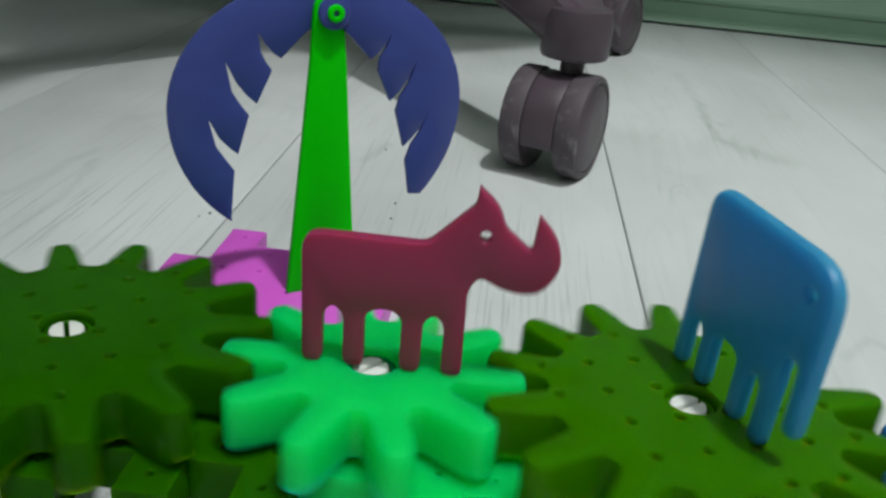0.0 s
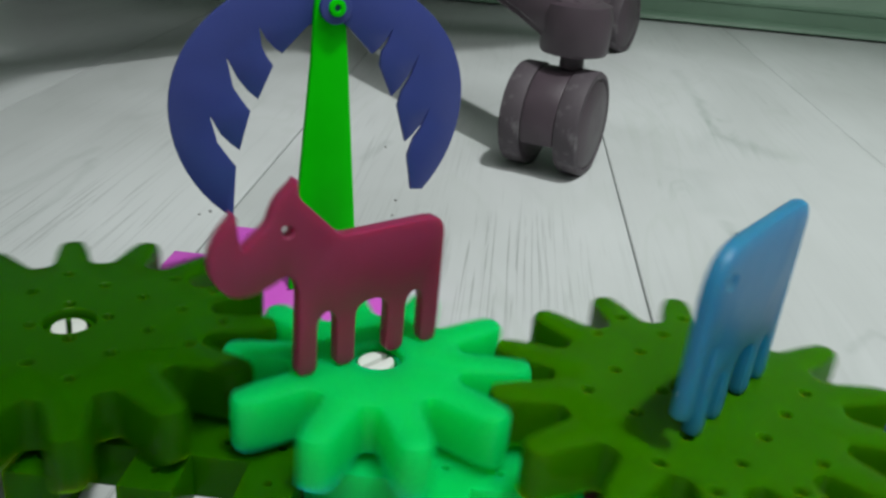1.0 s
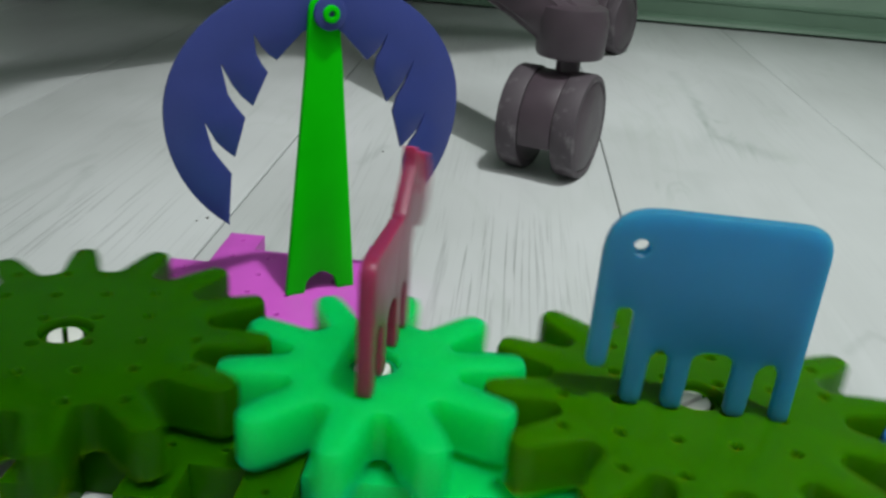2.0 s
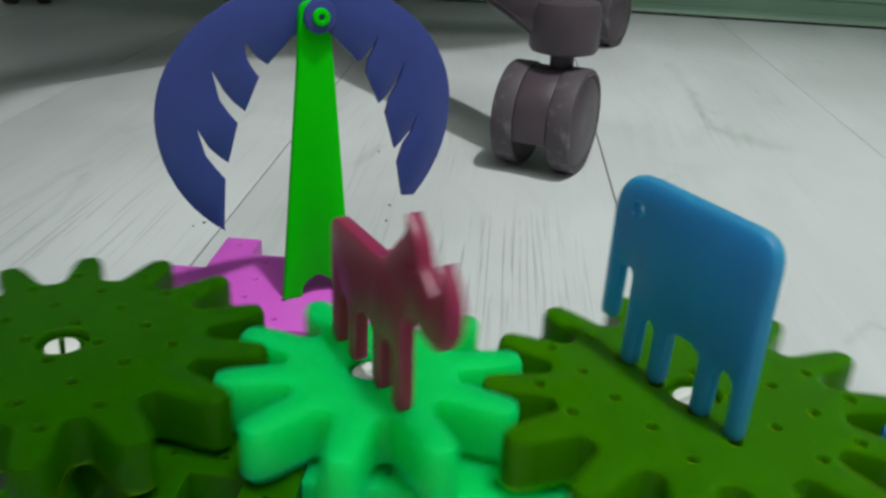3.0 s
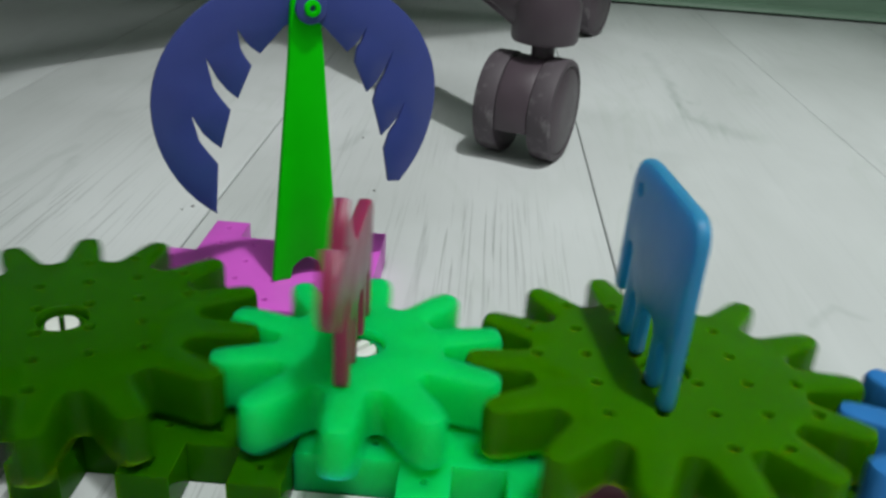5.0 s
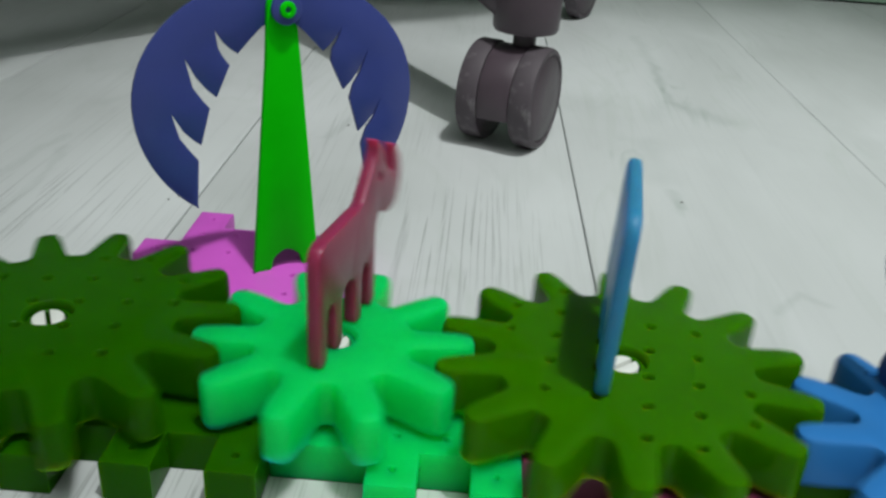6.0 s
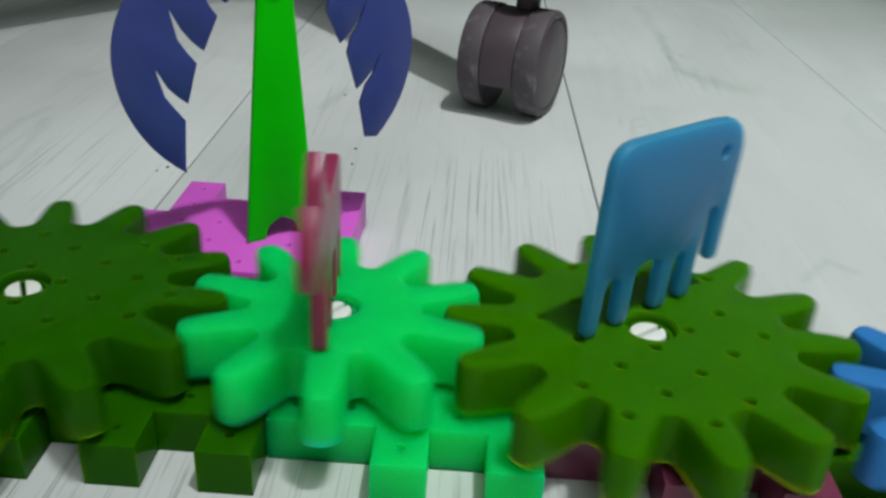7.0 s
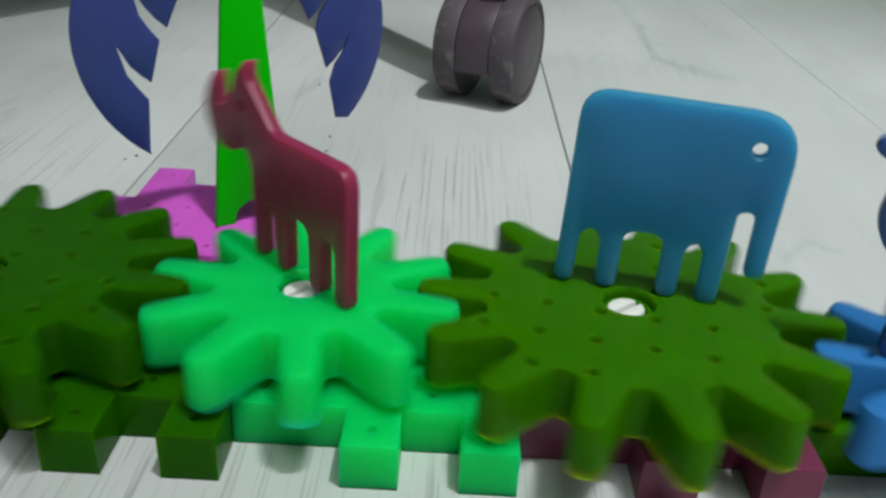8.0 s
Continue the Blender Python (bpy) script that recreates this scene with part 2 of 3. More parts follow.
WOOD = whitewashed_wood()
CRUMB = material("dark_dirt", (0.06, 0.055, 0.05), 0.9, vary=0.3)
SEAM = material("dark_plank_joint", (0.10, 0.10, 0.10), 0.9, vary=0.2)


# ---- mesh tools ----
from mathutils.geometry import delaunay_2d_cdt


def part(name, bm, mat, parent=None, label="", smooth=True):
    """Links a bmesh as one mesh object under a thing, a part, or nothing."""
    me = bpy.data.meshes.new(name)
    bm.normal_update()
    bm.to_mesh(me)
    bm.free()
    for p in me.polygons:
        p.use_smooth = smooth
    if smooth:
        me.set_sharp_from_angle(angle=radians(38))
    me.materials.append(mat)
    ob = new(name, me)
    if parent is not None:
        ob.parent = parent
    return tagged(ob, label)


def thing(name, m=None, label="", category="", group=""):
    ob = new(name)
    ob.empty_display_size = 0.01
    if m is not None:
        ob.matrix_world = m
    return tagged(ob, label, category, group)


def offset_loop(pts, d):
    """A closed loop moved inwards by d (counter-clockwise loops)."""
    out, n = [], len(pts)
    for i in range(n):
        a, b, c = Vector(pts[i - 1]), Vector(pts[i]), Vector(pts[(i + 1) % n])
        e1, e2 = (b - a).normalized(), (c - b).normalized()
        n1, n2 = Vector((-e1.y, e1.x)), Vector((-e2.y, e2.x))
        k = max(0.35, 1 + n1.dot(n2))
        out.append(b + (n1 + n2) * (d / k))
    return out


def rounded(pts, radii, steps=5):
    """A polygon with each corner rounded by its radius."""
    out, n = [], len(pts)
    for i in range(n):
        a, b, c = Vector(pts[i - 1]), Vector(pts[i]), Vector(pts[(i + 1) % n])
        r = radii[i] if isinstance(radii, (list, tuple)) else radii
        u, v = (a - b), (c - b)
        k = min(r, u.length * 0.49, v.length * 0.49)
        p, q = b + u.normalized() * k, b + v.normalized() * k
        if k < 1e-6:
            out.append(b)
            continue
        for s in range(steps + 1):
            t = s / steps
            out.append(p * (1 - t) ** 2 + b * 2 * t * (1 - t) + q * t ** 2)
    return out


def circle(cx, cy, r, n=20):
    return [Vector((cx + r * math.cos(2 * math.pi * i / n), cy + r * math.sin(2 * math.pi * i / n))) for i in range(n)]


def inside(p, loop):
    """Whether a point lies within a closed loop."""
    odd, n = False, len(loop)
    for k in range(n):
        a, b = loop[k - 1], loop[k]
        if (a.y > p[1]) != (b.y > p[1]) and p[0] < (b.x - a.x) * (p[1] - a.y) / (b.y - a.y) + a.x:
            odd = not odd
    return odd


def cap(bm, loops, up):
    """Closes a flat shape: the first loop less the others."""
    verts = [v for loop in loops for v in loop]
    flat = [Vector((v.co.x, v.co.y)) for v in verts]
    edges, rings, k = [], [], 0
    for loop in loops:
        n = len(loop)
        edges += [(k + i, k + (i + 1) % n) for i in range(n)]
        rings.append(flat[k:k + n])
        k += n
    z = verts[0].co.z
    found, _, tris, source, _, _ = delaunay_2d_cdt(flat, edges, [], 0, 1e-9)
    where = {}
    for i, p in enumerate(found):
        if source[i]:
            where[i] = source[i][0]
        else:
            where[i] = len(verts)
            verts.append(bm.verts.new((p.x, p.y, z)))
            flat.append(Vector((p.x, p.y)))
    for tri in tris:
        ids = [where[i] for i in tri]
        if len(set(ids)) < 3:
            continue
        c = sum((flat[i] for i in ids), Vector((0, 0))) / 3
        if not inside(c, rings[0]) or any(inside(c, r) for r in rings[1:]):
            continue
        a, b, d = (flat[i] for i in ids)
        if ((b - a).cross(d - a) > 0) != up:
            ids.reverse()
        if bm.faces.get([verts[i] for i in ids]) is None:
            bm.faces.new([verts[i] for i in ids])


def slab(outer, holes, z0, z1, bevel, both=False):
    """A flat shape with rounded rims and true holes, between z0 and z1."""
    bm = bmesh.new()
    prof = [(bevel, z1), (bevel * 0.29, z1 - bevel * 0.29), (0.0, z1 - bevel)]
    prof += [(0.0, z0 + bevel), (bevel * 0.29, z0 + bevel * 0.29), (bevel, z0)] if both else [(0.0, z0)]
    tops, lows = [], []
    for k, loop in enumerate([outer] + list(holes)):
        rings = []
        for d, z in prof:
            if k:
                d = -d * 0.4
            rings.append([bm.verts.new((p.x, p.y, z)) for p in offset_loop(loop, d)])
        n = len(loop)
        for r0, r1 in zip(rings, rings[1:]):
            for i in range(n):
                j = (i + 1) % n
                bm.faces.new((r0[i], r1[i], r1[j], r0[j]) if k == 0 else (r0[j], r1[j], r1[i], r0[i]))
        tops.append(rings[0])
        lows.append(rings[-1])
    for loops, up in ((tops, True), (lows, False)):
        cap(bm, loops, up)
    return bm


def upright(bm):
    """Turns a flat shape drawn in x and y so that it stands in x and z, its thickness along y."""
    bmesh.ops.rotate(bm, verts=bm.verts, matrix=Matrix.Rotation(radians(90), 3, "X"))
    return bm


def box(bm, x0, x1, y0, y1, z0, z1, bevel=0.0):
    g = bmesh.ops.create_cube(bm, size=1)["verts"]
    bmesh.ops.scale(bm, vec=(x1 - x0, y1 - y0, z1 - z0), verts=g)
    bmesh.ops.translate(bm, vec=((x0 + x1) / 2, (y0 + y1) / 2, (z0 + z1) / 2), verts=g)
    if bevel:
        es = list({e for v in g for e in v.link_edges})
        bmesh.ops.bevel(bm, geom=es, offset=bevel, segments=3, affect="EDGES", profile=0.5)
    return bm


def lathe(profile, n=40):
    """A turned body about z from (radius, height) pairs."""
    bm = bmesh.new()
    rings = []
    for r, z in profile:
        rings.append([bm.verts.new((r * math.cos(2 * math.pi * i / n), r * math.sin(2 * math.pi * i / n), z)) for i in range(n)])
    for a, b in zip(rings, rings[1:]):
        for i in range(n):
            bm.faces.new((a[i], a[(i + 1) % n], b[(i + 1) % n], b[i]))
    bm.faces.new(rings[-1])
    bm.faces.new(list(reversed(rings[0])))
    bmesh.ops.recalc_face_normals(bm, faces=bm.faces)
    return bm


def lathe_ring(r0, r1, z0, z1, n=36):
    """A low round rim about z."""
    bm = bmesh.new()
    k = (r1 - r0) * 0.28
    prof = [(r0, z0), (r0, z1 - k), (r0 + k, z1), (r1 - k, z1), (r1, z1 - k), (r1, z0)]
    rings = [[bm.verts.new((r * math.cos(2 * math.pi * i / n), r * math.sin(2 * math.pi * i / n), z)) for i in range(n)] for r, z in prof]
    for a, b in zip(rings, rings[1:] + rings[:1]):
        for i in range(n):
            bm.faces.new((a[i], a[(i + 1) % n], b[(i + 1) % n], b[i]))
    bmesh.ops.recalc_face_normals(bm, faces=bm.faces)
    return bm


# ---- measures of the toy ----
CELL = 0.0122                       # one square of the base plates
PLATE_TOP = 0.0112
GEAR_LOW, GEAR_TOP = 0.0140, 0.0265
AXLE_TOP = 0.0249
ROW_Y = 0.0026                      # the line of the axles
PITCH = 0.0744                      # from axle to axle
BLUE_AT = -16.5                     # direction from the large gear to the blue one
MID = (0.0, ROW_Y)
LEFT = (-PITCH, ROW_Y)
RIGHT = (PITCH, ROW_Y)
BLUE_PITCH = PITCH * 1.022
BLUE = (RIGHT[0] + BLUE_PITCH * math.cos(radians(BLUE_AT)), RIGHT[1] + BLUE_PITCH * math.sin(radians(BLUE_AT)))

# turn of the middle gear in degrees, by seconds
TURNS = [(0, 0.5), (0.3, 178.0), (0.5, 301.0), (1.0, 580.8), (1.5, 871.6), (1.7, 988.5), (2.8, 1632.3), (3.0, 1743.9), (3.2, 1858.0), (3.5, 2016.8),
         (3.8, 2159.5), (4.0, 2263.9), (4.2, 2366.0), (5.3, 2949.5), (5.5, 3059.5), (6.0, 3317.0), (6.2, 3426.1), (6.5, 3591.1), (6.8, 3762.0), (7.0, 3874.0),
         (7.2, 3976.0), (7.5, 4149.0), (8.0, 4453.9)]
# the elephant sits loosely: how far it turns on its pegs, by seconds
PLAY = [(0, 1.6), (0.3, 3.4), (0.5, 0.7), (1.0, -0.7), (1.5, -2.0), (1.7, -0.8), (2.8, 4.2), (3.0, 1.0), (3.2, -0.4), (3.5, 1.6), (3.8, 2.8), (4.0, 0.4),
        (4.2, 1.5), (5.3, 1.0), (5.5, 2.0), (5.7, 3.4), (6.0, 1.6), (6.2, 0.6), (6.5, -2.4), (6.8, 0.0), (7.0, -1.6), (7.2, -2.2), (7.5, 5.2), (8.0, 0.0)]


def smooth(rows, t):
    """The value at t seconds, smooth through the rows of (seconds, value)."""
    n = len(rows)
    slope = []
    for i in range(n):
        a, b = rows[max(0, i - 1)], rows[min(n - 1, i + 1)]
        slope.append((b[1] - a[1]) / (b[0] - a[0]))
    for i in range(n - 1):
        (t0, a0), (t1, a1) = rows[i], rows[i + 1]
        if t <= t1 + 1e-9:
            h = t1 - t0
            s = (t - t0) / h
            return (a0 * (2 * s**3 - 3 * s**2 + 1) + slope[i] * h * (s**3 - 2 * s**2 + s)
                    + a1 * (3 * s**2 - 2 * s**3) + slope[i + 1] * h * (s**3 - s**2))
    return rows[-1][1]


BIG, SMALL = 360 / 14, 360 / 10     # tooth spacing in degrees


def mid_turn(t):
    return smooth(TURNS, t)


def right_turn(t):
    return 180 - (mid_turn(t) / SMALL + 0.5) * BIG + 1.0


def left_turn(t):
    return (0.5 - mid_turn(t) / SMALL) * BIG + 3.0


def blue_turn(t):
    return 180 + BLUE_AT - ((right_turn(t) - BLUE_AT) / BIG + 0.5) * SMALL + 3.6


# ---- the setting ----
def build_floor():
    """Laminate planks along y over a dark bed that shows in the joints."""
    bed = bmesh.new()
    box(bed, -2.1, 2.1, -2.2, 0.95, -0.03, -0.004)
    floor = tagged(part("floor", bed, SEAM, smooth=False), "whitewashed wood laminate floor in long planks with thin dark joints", "floor", kind="structure")
    seams = [0.079 + 0.1545 * k for k in range(-14, 14)]
    seams[13:16] = [-0.0795, 0.079, 0.2295]
    for i, (x0, x1) in enumerate(zip(seams, seams[1:])):
        mid = (x0 + x1) / 2
        north = 0.79 - (mid - 0.15) * math.tan(radians(3))
        tight = [0.00012 if abs(x - 0.2295) < 0.001 else 0.0003 for x in (x0, x1)]
        y1 = north
        y0 = -0.46 + (0.0 if i % 2 else 0.16)
        while y1 > -2.2:
            bm = bmesh.new()
            box(bm, x0 - mid + tight[0], x1 - mid - tight[1], y0 - y1 + 0.0005, 0, -0.004, 0.0)
            bmesh.ops.bevel(bm, geom=[e for e in bm.edges if all(v.co.z > -0.001 for v in e.verts)], offset=0.0004, segments=1, affect="EDGES")
            me = bpy.data.meshes.new("plank")
            bm.to_mesh(me)
            bm.free()
            me.materials.append(WOOD)
            ob = new("plank", me)
            ob.parent = floor
            ob.location = (mid, y1, 0)
            y1, y0 = y0, max(-2.2, y0 - 1.4)
    return floor


def build_walls():
    """The wall with its baseboard behind the chair, and plain walls and a ceiling that close the room."""
    yaw = -3.0
    m = pose(0.15, 0.738, 0, 0, 0, yaw)
    bm = box(bmesh.new(), -2.36, 2.04, 0.012, 0.15, -0.03, 2.5)
    w = part("wall_north", bm, WALL, smooth=False)
    w.matrix_world = m
    tagged(w, "pale green painted wall above a green baseboard", "wall", kind="structure")
    prof = [(-0.0085, 0.0022), (-0.0085, 0.0030), (-0.0070, 0.0056), (-0.0040, 0.0078), (0, 0.0090), (0, 0.0225), (-0.0015, 0.0235), (-0.0015, 0.0260), (0.0005, 0.0275),
            (0.0118, 0.0420), (0.0118, 0.0022)]
    bm = bmesh.new()
    ends = [[bm.verts.new((x, y, z)) for y, z in prof] for x in (-2.25, 1.96)]
    for i in range(len(prof)):
        j = (i + 1) % len(prof)
        bm.faces.new((ends[0][i], ends[1][i], ends[1][j], ends[0][j]))
    for e in ends:
        bm.faces.new(e)
    bmesh.ops.recalc_face_normals(bm, faces=bm.faces)
    s = part("baseboard", bm, SKIRT, smooth=False)
    s.matrix_world = m
    tagged(s, "green painted moulded baseboard along the wall", "baseboard", kind="structure")
    for name, dims in (("wall_south", (-2.1, 2.1, -2.3, -2.2, -0.03, 2.5)), ("wall_west", (-2.2, -2.1, -2.3, 1.0, -0.03, 2.5)),
                       ("wall_east", (2.1, 2.2, -2.3, 1.0, -0.03, 2.5))):
        tagged(part(name, box(bmesh.new(), *dims), PLAIN, smooth=False), "plain pale painted wall", "wall", kind="structure")
    tagged(part("ceiling", box(bmesh.new(), -2.2, 2.2, -2.3, 1.0, 2.5, 2.6), CEILING, smooth=False), "plain white ceiling", "ceiling", kind="structure")


build_floor()
build_walls()


# ---- the gears ----
def gear_outline(teeth, pitch_r, addendum, dedendum, per=24):
    """Blunt rounded teeth about the origin, the first tooth along x."""
    pts = []
    for k in range(teeth * per):
        ph = (k % per) / per                       # 0 is a tooth's middle
        d = min(ph, 1 - ph) * 2                    # 0 tooth, 1 gap
        s = 0.5 + 0.5 * math.tanh((0.512 - d) * 7.0) / math.tanh(3.55)
        r = pitch_r - dedendum + (addendum + dedendum) * s - 0.0029 * (min(d, 0.44) / 0.44) ** 3
        a = 2 * math.pi * k / (teeth * per)
        pts.append(Vector((r * math.cos(a), r * math.sin(a))))
    return pts


def gear(teeth, mat, hole_r, grid_turn, label, pitch_r, grid_r, name="toy_gear"):
    holes = [circle(0, 0, 0.0057, 32)]
    outline = gear_outline(teeth, pitch_r, *((0.0054, 0.0076) if teeth == 10 else (0.0052, 0.0072)))
    c, s = math.cos(radians(grid_turn)), math.sin(radians(grid_turn))
    for i in range(-4, 4):
        for j in range(-4, 4):
            x, y = (i + 0.5) * CELL, (j + 0.5) * CELL
            at = (x * c - y * s, x * s + y * c)
            if 0.006 < math.hypot(x, y) < grid_r and all(inside(p, outline) for p in circle(*at, hole_r + 0.0022, 12)):
                holes.append(circle(*at, hole_r, 10))
    bm = slab(outline, holes, GEAR_LOW, GEAR_TOP, 0.0018)
    ob = tagged(part(name, bm, mat), label, "gear", "meshing toy gears")
    part("bore_seat", lathe_ring(0.0044, 0.0058, GEAR_LOW + 0.001, GEAR_TOP - 0.0021), mat, ob)
    return ob


ELEPHANT_TURN = -71.6 + 1.8 / 1.4 - 180 + 0.5 * BIG - 1.0       # within the large gear
SMALL_R, BIG_R = PITCH * 10 / 24, PITCH * 14 / 24
gear_mid = gear(10, MINT, 0.0006, 0, "mint green plastic toy gear carrying a toy rhinoceros", SMALL_R, 0.0)
gear_right = gear(14, OLIVE, 0.0010, ELEPHANT_TURN, "glossy olive green plastic gear carrying a toy elephant", BIG_R, 0.042)
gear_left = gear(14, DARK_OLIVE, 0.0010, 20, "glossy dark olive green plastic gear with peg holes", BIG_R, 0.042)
gear_blue = gear(10, GEARBLUE, 0.0010, 10, "blue plastic toy gear carrying a toy bird", SMALL_R, 0.028)


def axle(at, slot_turn):
    """A white axle whose round head is slit in two, in the gear's bore."""
    th = thing("axle", pose(at[0] - 0.0004, at[1], 0, 0, 0, slot_turn), "white plastic axle with a slotted head", "axle", "gear axles")
    half = [Vector((0.0043 * math.cos(radians(a)), 0.00055 + 0.0036 * math.sin(radians(a)))) for a in range(0, 181, 15)]
    a = part("head_half", slab(half, [], PLATE_TOP, AXLE_TOP, 0.0007), WHITE, th)
    b = new("head_half", a.data)
    b.parent, b.matrix_basis = th, pose(0, 0, 0, 0, 0, 180)
    part("core", lathe([(0.0034, PLATE_TOP), (0.0034, AXLE_TOP - 0.009)], 20), WHITE, th)
    return th


for at, slot in ((LEFT, 118), (MID, 52), (RIGHT, 40), (BLUE, 60)):
    axle(at, slot)


# ---- the animals on the gears ----
def rhinoceros():
    """One flat moulded piece, head towards +x; the origin is where the axle passes under it."""
    mm = 0.001
    pts = [(-2.3, 0), (2.3, 0), (2.4, 13), (4.6, 15.4), (7.1, 13), (7.2, 0), (12.0, 0), (12.0, 13.4), (14.5, 15.2), (18.2, 15.2),
           (20.4, 13.4), (20.5, 0), (25.2, 0), (25.3, 13), (27.7, 15.4), (30.1, 13), (30.2, 0), (35.0, 0), (34.6, 22.0), (36.8, 25.8),
           (43.5, 22.6), (50.5, 22.8), (54.6, 29.5), (53.2, 36.0), (48.4, 41.0), (47.6, 32.6), (41.6, 37.4), (39.8, 42.2), (35.0, 46.2),
           (34.8, 42.2), (24.8, 32.2), (-2.8, 32.4)]
    rad = [2.2, 2.2, 2, 2.4, 2, 2.2, 2.2, 2, 2, 2, 2, 2.2, 2.2, 2, 2.4, 2, 2.2, 2.2, 2, 2,
           4, 5, 5, 4, 0.6, 1.6, 1.5, 2.5, 0.5, 1.5, 2, 5]
    loop = rounded([((x - 14.13) * mm, y * 1.015 * mm) for x, y in pts], [r * mm for r in rad], 5)
    bm = slab(loop, [circle((37.4 - 14.13) * mm, 35.9 * mm, 1.3 * mm, 16)], -0.0017, 0.0017, 0.0006, both=True)
    upright(bm)
    bmesh.ops.translate(bm, vec=(0, -0.0016, GEAR_TOP - 0.0002), verts=bm.verts)
    return tagged(part("toy_rhinoceros", bm, CRIMSON), "crimson plastic flat toy rhinoceros standing on the mint gear", "toy animal")


def elephant():
    mm = 0.001
    pts = [(-2.2, 0), (2.1, 0), (2.4, 12.5), (4.8, 15.0), (7.2, 12.5), (7.4, 0), (12.2, 0), (12.3, 14), (14.5, 15.4), (19.0, 15.4),
           (21.2, 14), (21.3, 0), (26.0, 0), (26.1, 12.8), (28.2, 15.0), (30.2, 12.8), (30.4, 0), (35.1, 0), (35.5, 24.0),
           (39.1, 24.0), (39.4, 8.4), (43.9, 8.4), (44.4, 47.2), (-1.4, 47.6)]
    rad = [2.0, 2.0, 2, 2.4, 2, 2.2, 2.2, 2, 2, 2, 2, 2.2, 2.2, 2, 2.4, 2, 2.2, 2.2, 1.78, 1.78, 2, 2, 11, 7]
    loop = rounded([((x - 16.7) * mm, y * 0.987 * mm) for x, y in pts], [r * mm for r in rad], 6)
    bm = slab(loop, [circle((36.6 - 16.7) * mm, 38.4 * mm, 1.55 * mm, 18)], -0.0018, 0.0018, 0.0014, both=True)
    upright(bm)
    bmesh.ops.translate(bm, vec=(0.0003, 0.0059, GEAR_TOP - 0.0002), verts=bm.verts)
    return tagged(part("toy_elephant", bm, SKY), "light blue plastic flat toy elephant standing on the olive gear", "toy animal")


def bird():
    mm = 0.001
    pts = [(6, 0), (25, 0), (25, 8), (22.5, 13), (22.3, 21), (30, 27), (33, 35), (30.6, 45.5), (36.6, 49.5), (36, 52.5), (24, 54), (15, 48), (14, 38),
           (8, 37), (1, 38), (1, 31), (4, 25), (10, 21), (10, 13), (6, 8)]
    loop = rounded([((x - 1) * mm, y * 0.9 * mm) for x, y in pts], 3.5 * mm, 5)
    bm = slab(loop, [circle(26 * mm, 44 * mm, 1.3 * mm, 14)], -0.0018, 0.0018, 0.0008, both=True)
    upright(bm)
    bmesh.ops.translate(bm, vec=(0.0, 0.0, GEAR_TOP - 0.0002), verts=bm.verts)
    return tagged(part("toy_bird", bm, BIRDBLUE), "dark blue plastic flat toy bird standing on the blue gear", "toy animal")


toy_rhino, toy_elephant, toy_bird = rhinoceros(), elephant(), bird()


# ---- the base plates ----
def cells_outline(cells):
    """The outline of a set of unit cells, counter-clockwise."""
    edges = {}
    for i, j in cells:
        for a, b, n in (((i, j), (i + 1, j), (i, j - 1)), ((i + 1, j), (i + 1, j + 1), (i + 1, j)),
                        ((i + 1, j + 1), (i, j + 1), (i, j + 1)), ((i, j + 1), (i, j), (i - 1, j))):
            if n not in cells:
                edges[a] = b
    start = min(edges)
    loop, p = [start], edges[start]
    while p != start:
        loop.append(p)
        p = edges[p]
    return [p for k, p in enumerate(loop) if not ((loop[k - 1][0] == p[0] == loop[(k + 1) % len(loop)][0]) or (loop[k - 1][1] == p[1] == loop[(k + 1) % len(loop)][1]))]


def base_plate(x0, y0, cells, mat, label, group="interlocking base plates"):
    cells = set(cells)
    loop = [Vector((x0 + i * CELL, y0 + j * CELL)) for i, j in cells_outline(cells)]
    loop = offset_loop(loop, 0.00012)
    holes = [circle(x0 + (i + 0.5) * CELL, y0 + (j + 0.5) * CELL, 0.0009, 10) for i, j in sorted(cells)]
    bm = slab(loop, holes, 0.0, PLATE_TOP, 0.0006)
    return tagged(part("base_plate", bm, mat), label, "base plate", group)


FULL = [(i, j) for i in range(4) for j in range(5)] + [(4, 1), (4, 3)] + [(-1, 0), (-1, 2), (-1, 4)]
FRONT = FULL + [(1, -1), (3, -1)]
PX, PY = 0.0005, -0.0222
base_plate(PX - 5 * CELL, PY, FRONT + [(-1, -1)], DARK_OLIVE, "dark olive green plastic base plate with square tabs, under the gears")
base_plate(PX, PY, FRONT, MINT, "mint green plastic base plate with square tabs, under the gears")
base_plate(PX + 5 * CELL, PY, FRONT, MAROON, "maroon plastic base plate with square tabs, under the gears")
base_plate(PX + 10 * CELL, PY, [c for c in FRONT if c[1] < 3], OLIVE, "olive green plastic base plate, under the blue gear")
pink_cells = [(i, j) for i in range(5) for j in range(4)] + [(0, 4), (2, 4), (4, 4), (-1, 2)]
base_plate(-0.0660, 0.0413, pink_cells, PINK, "pink plastic base plate holding the toy palm tree")


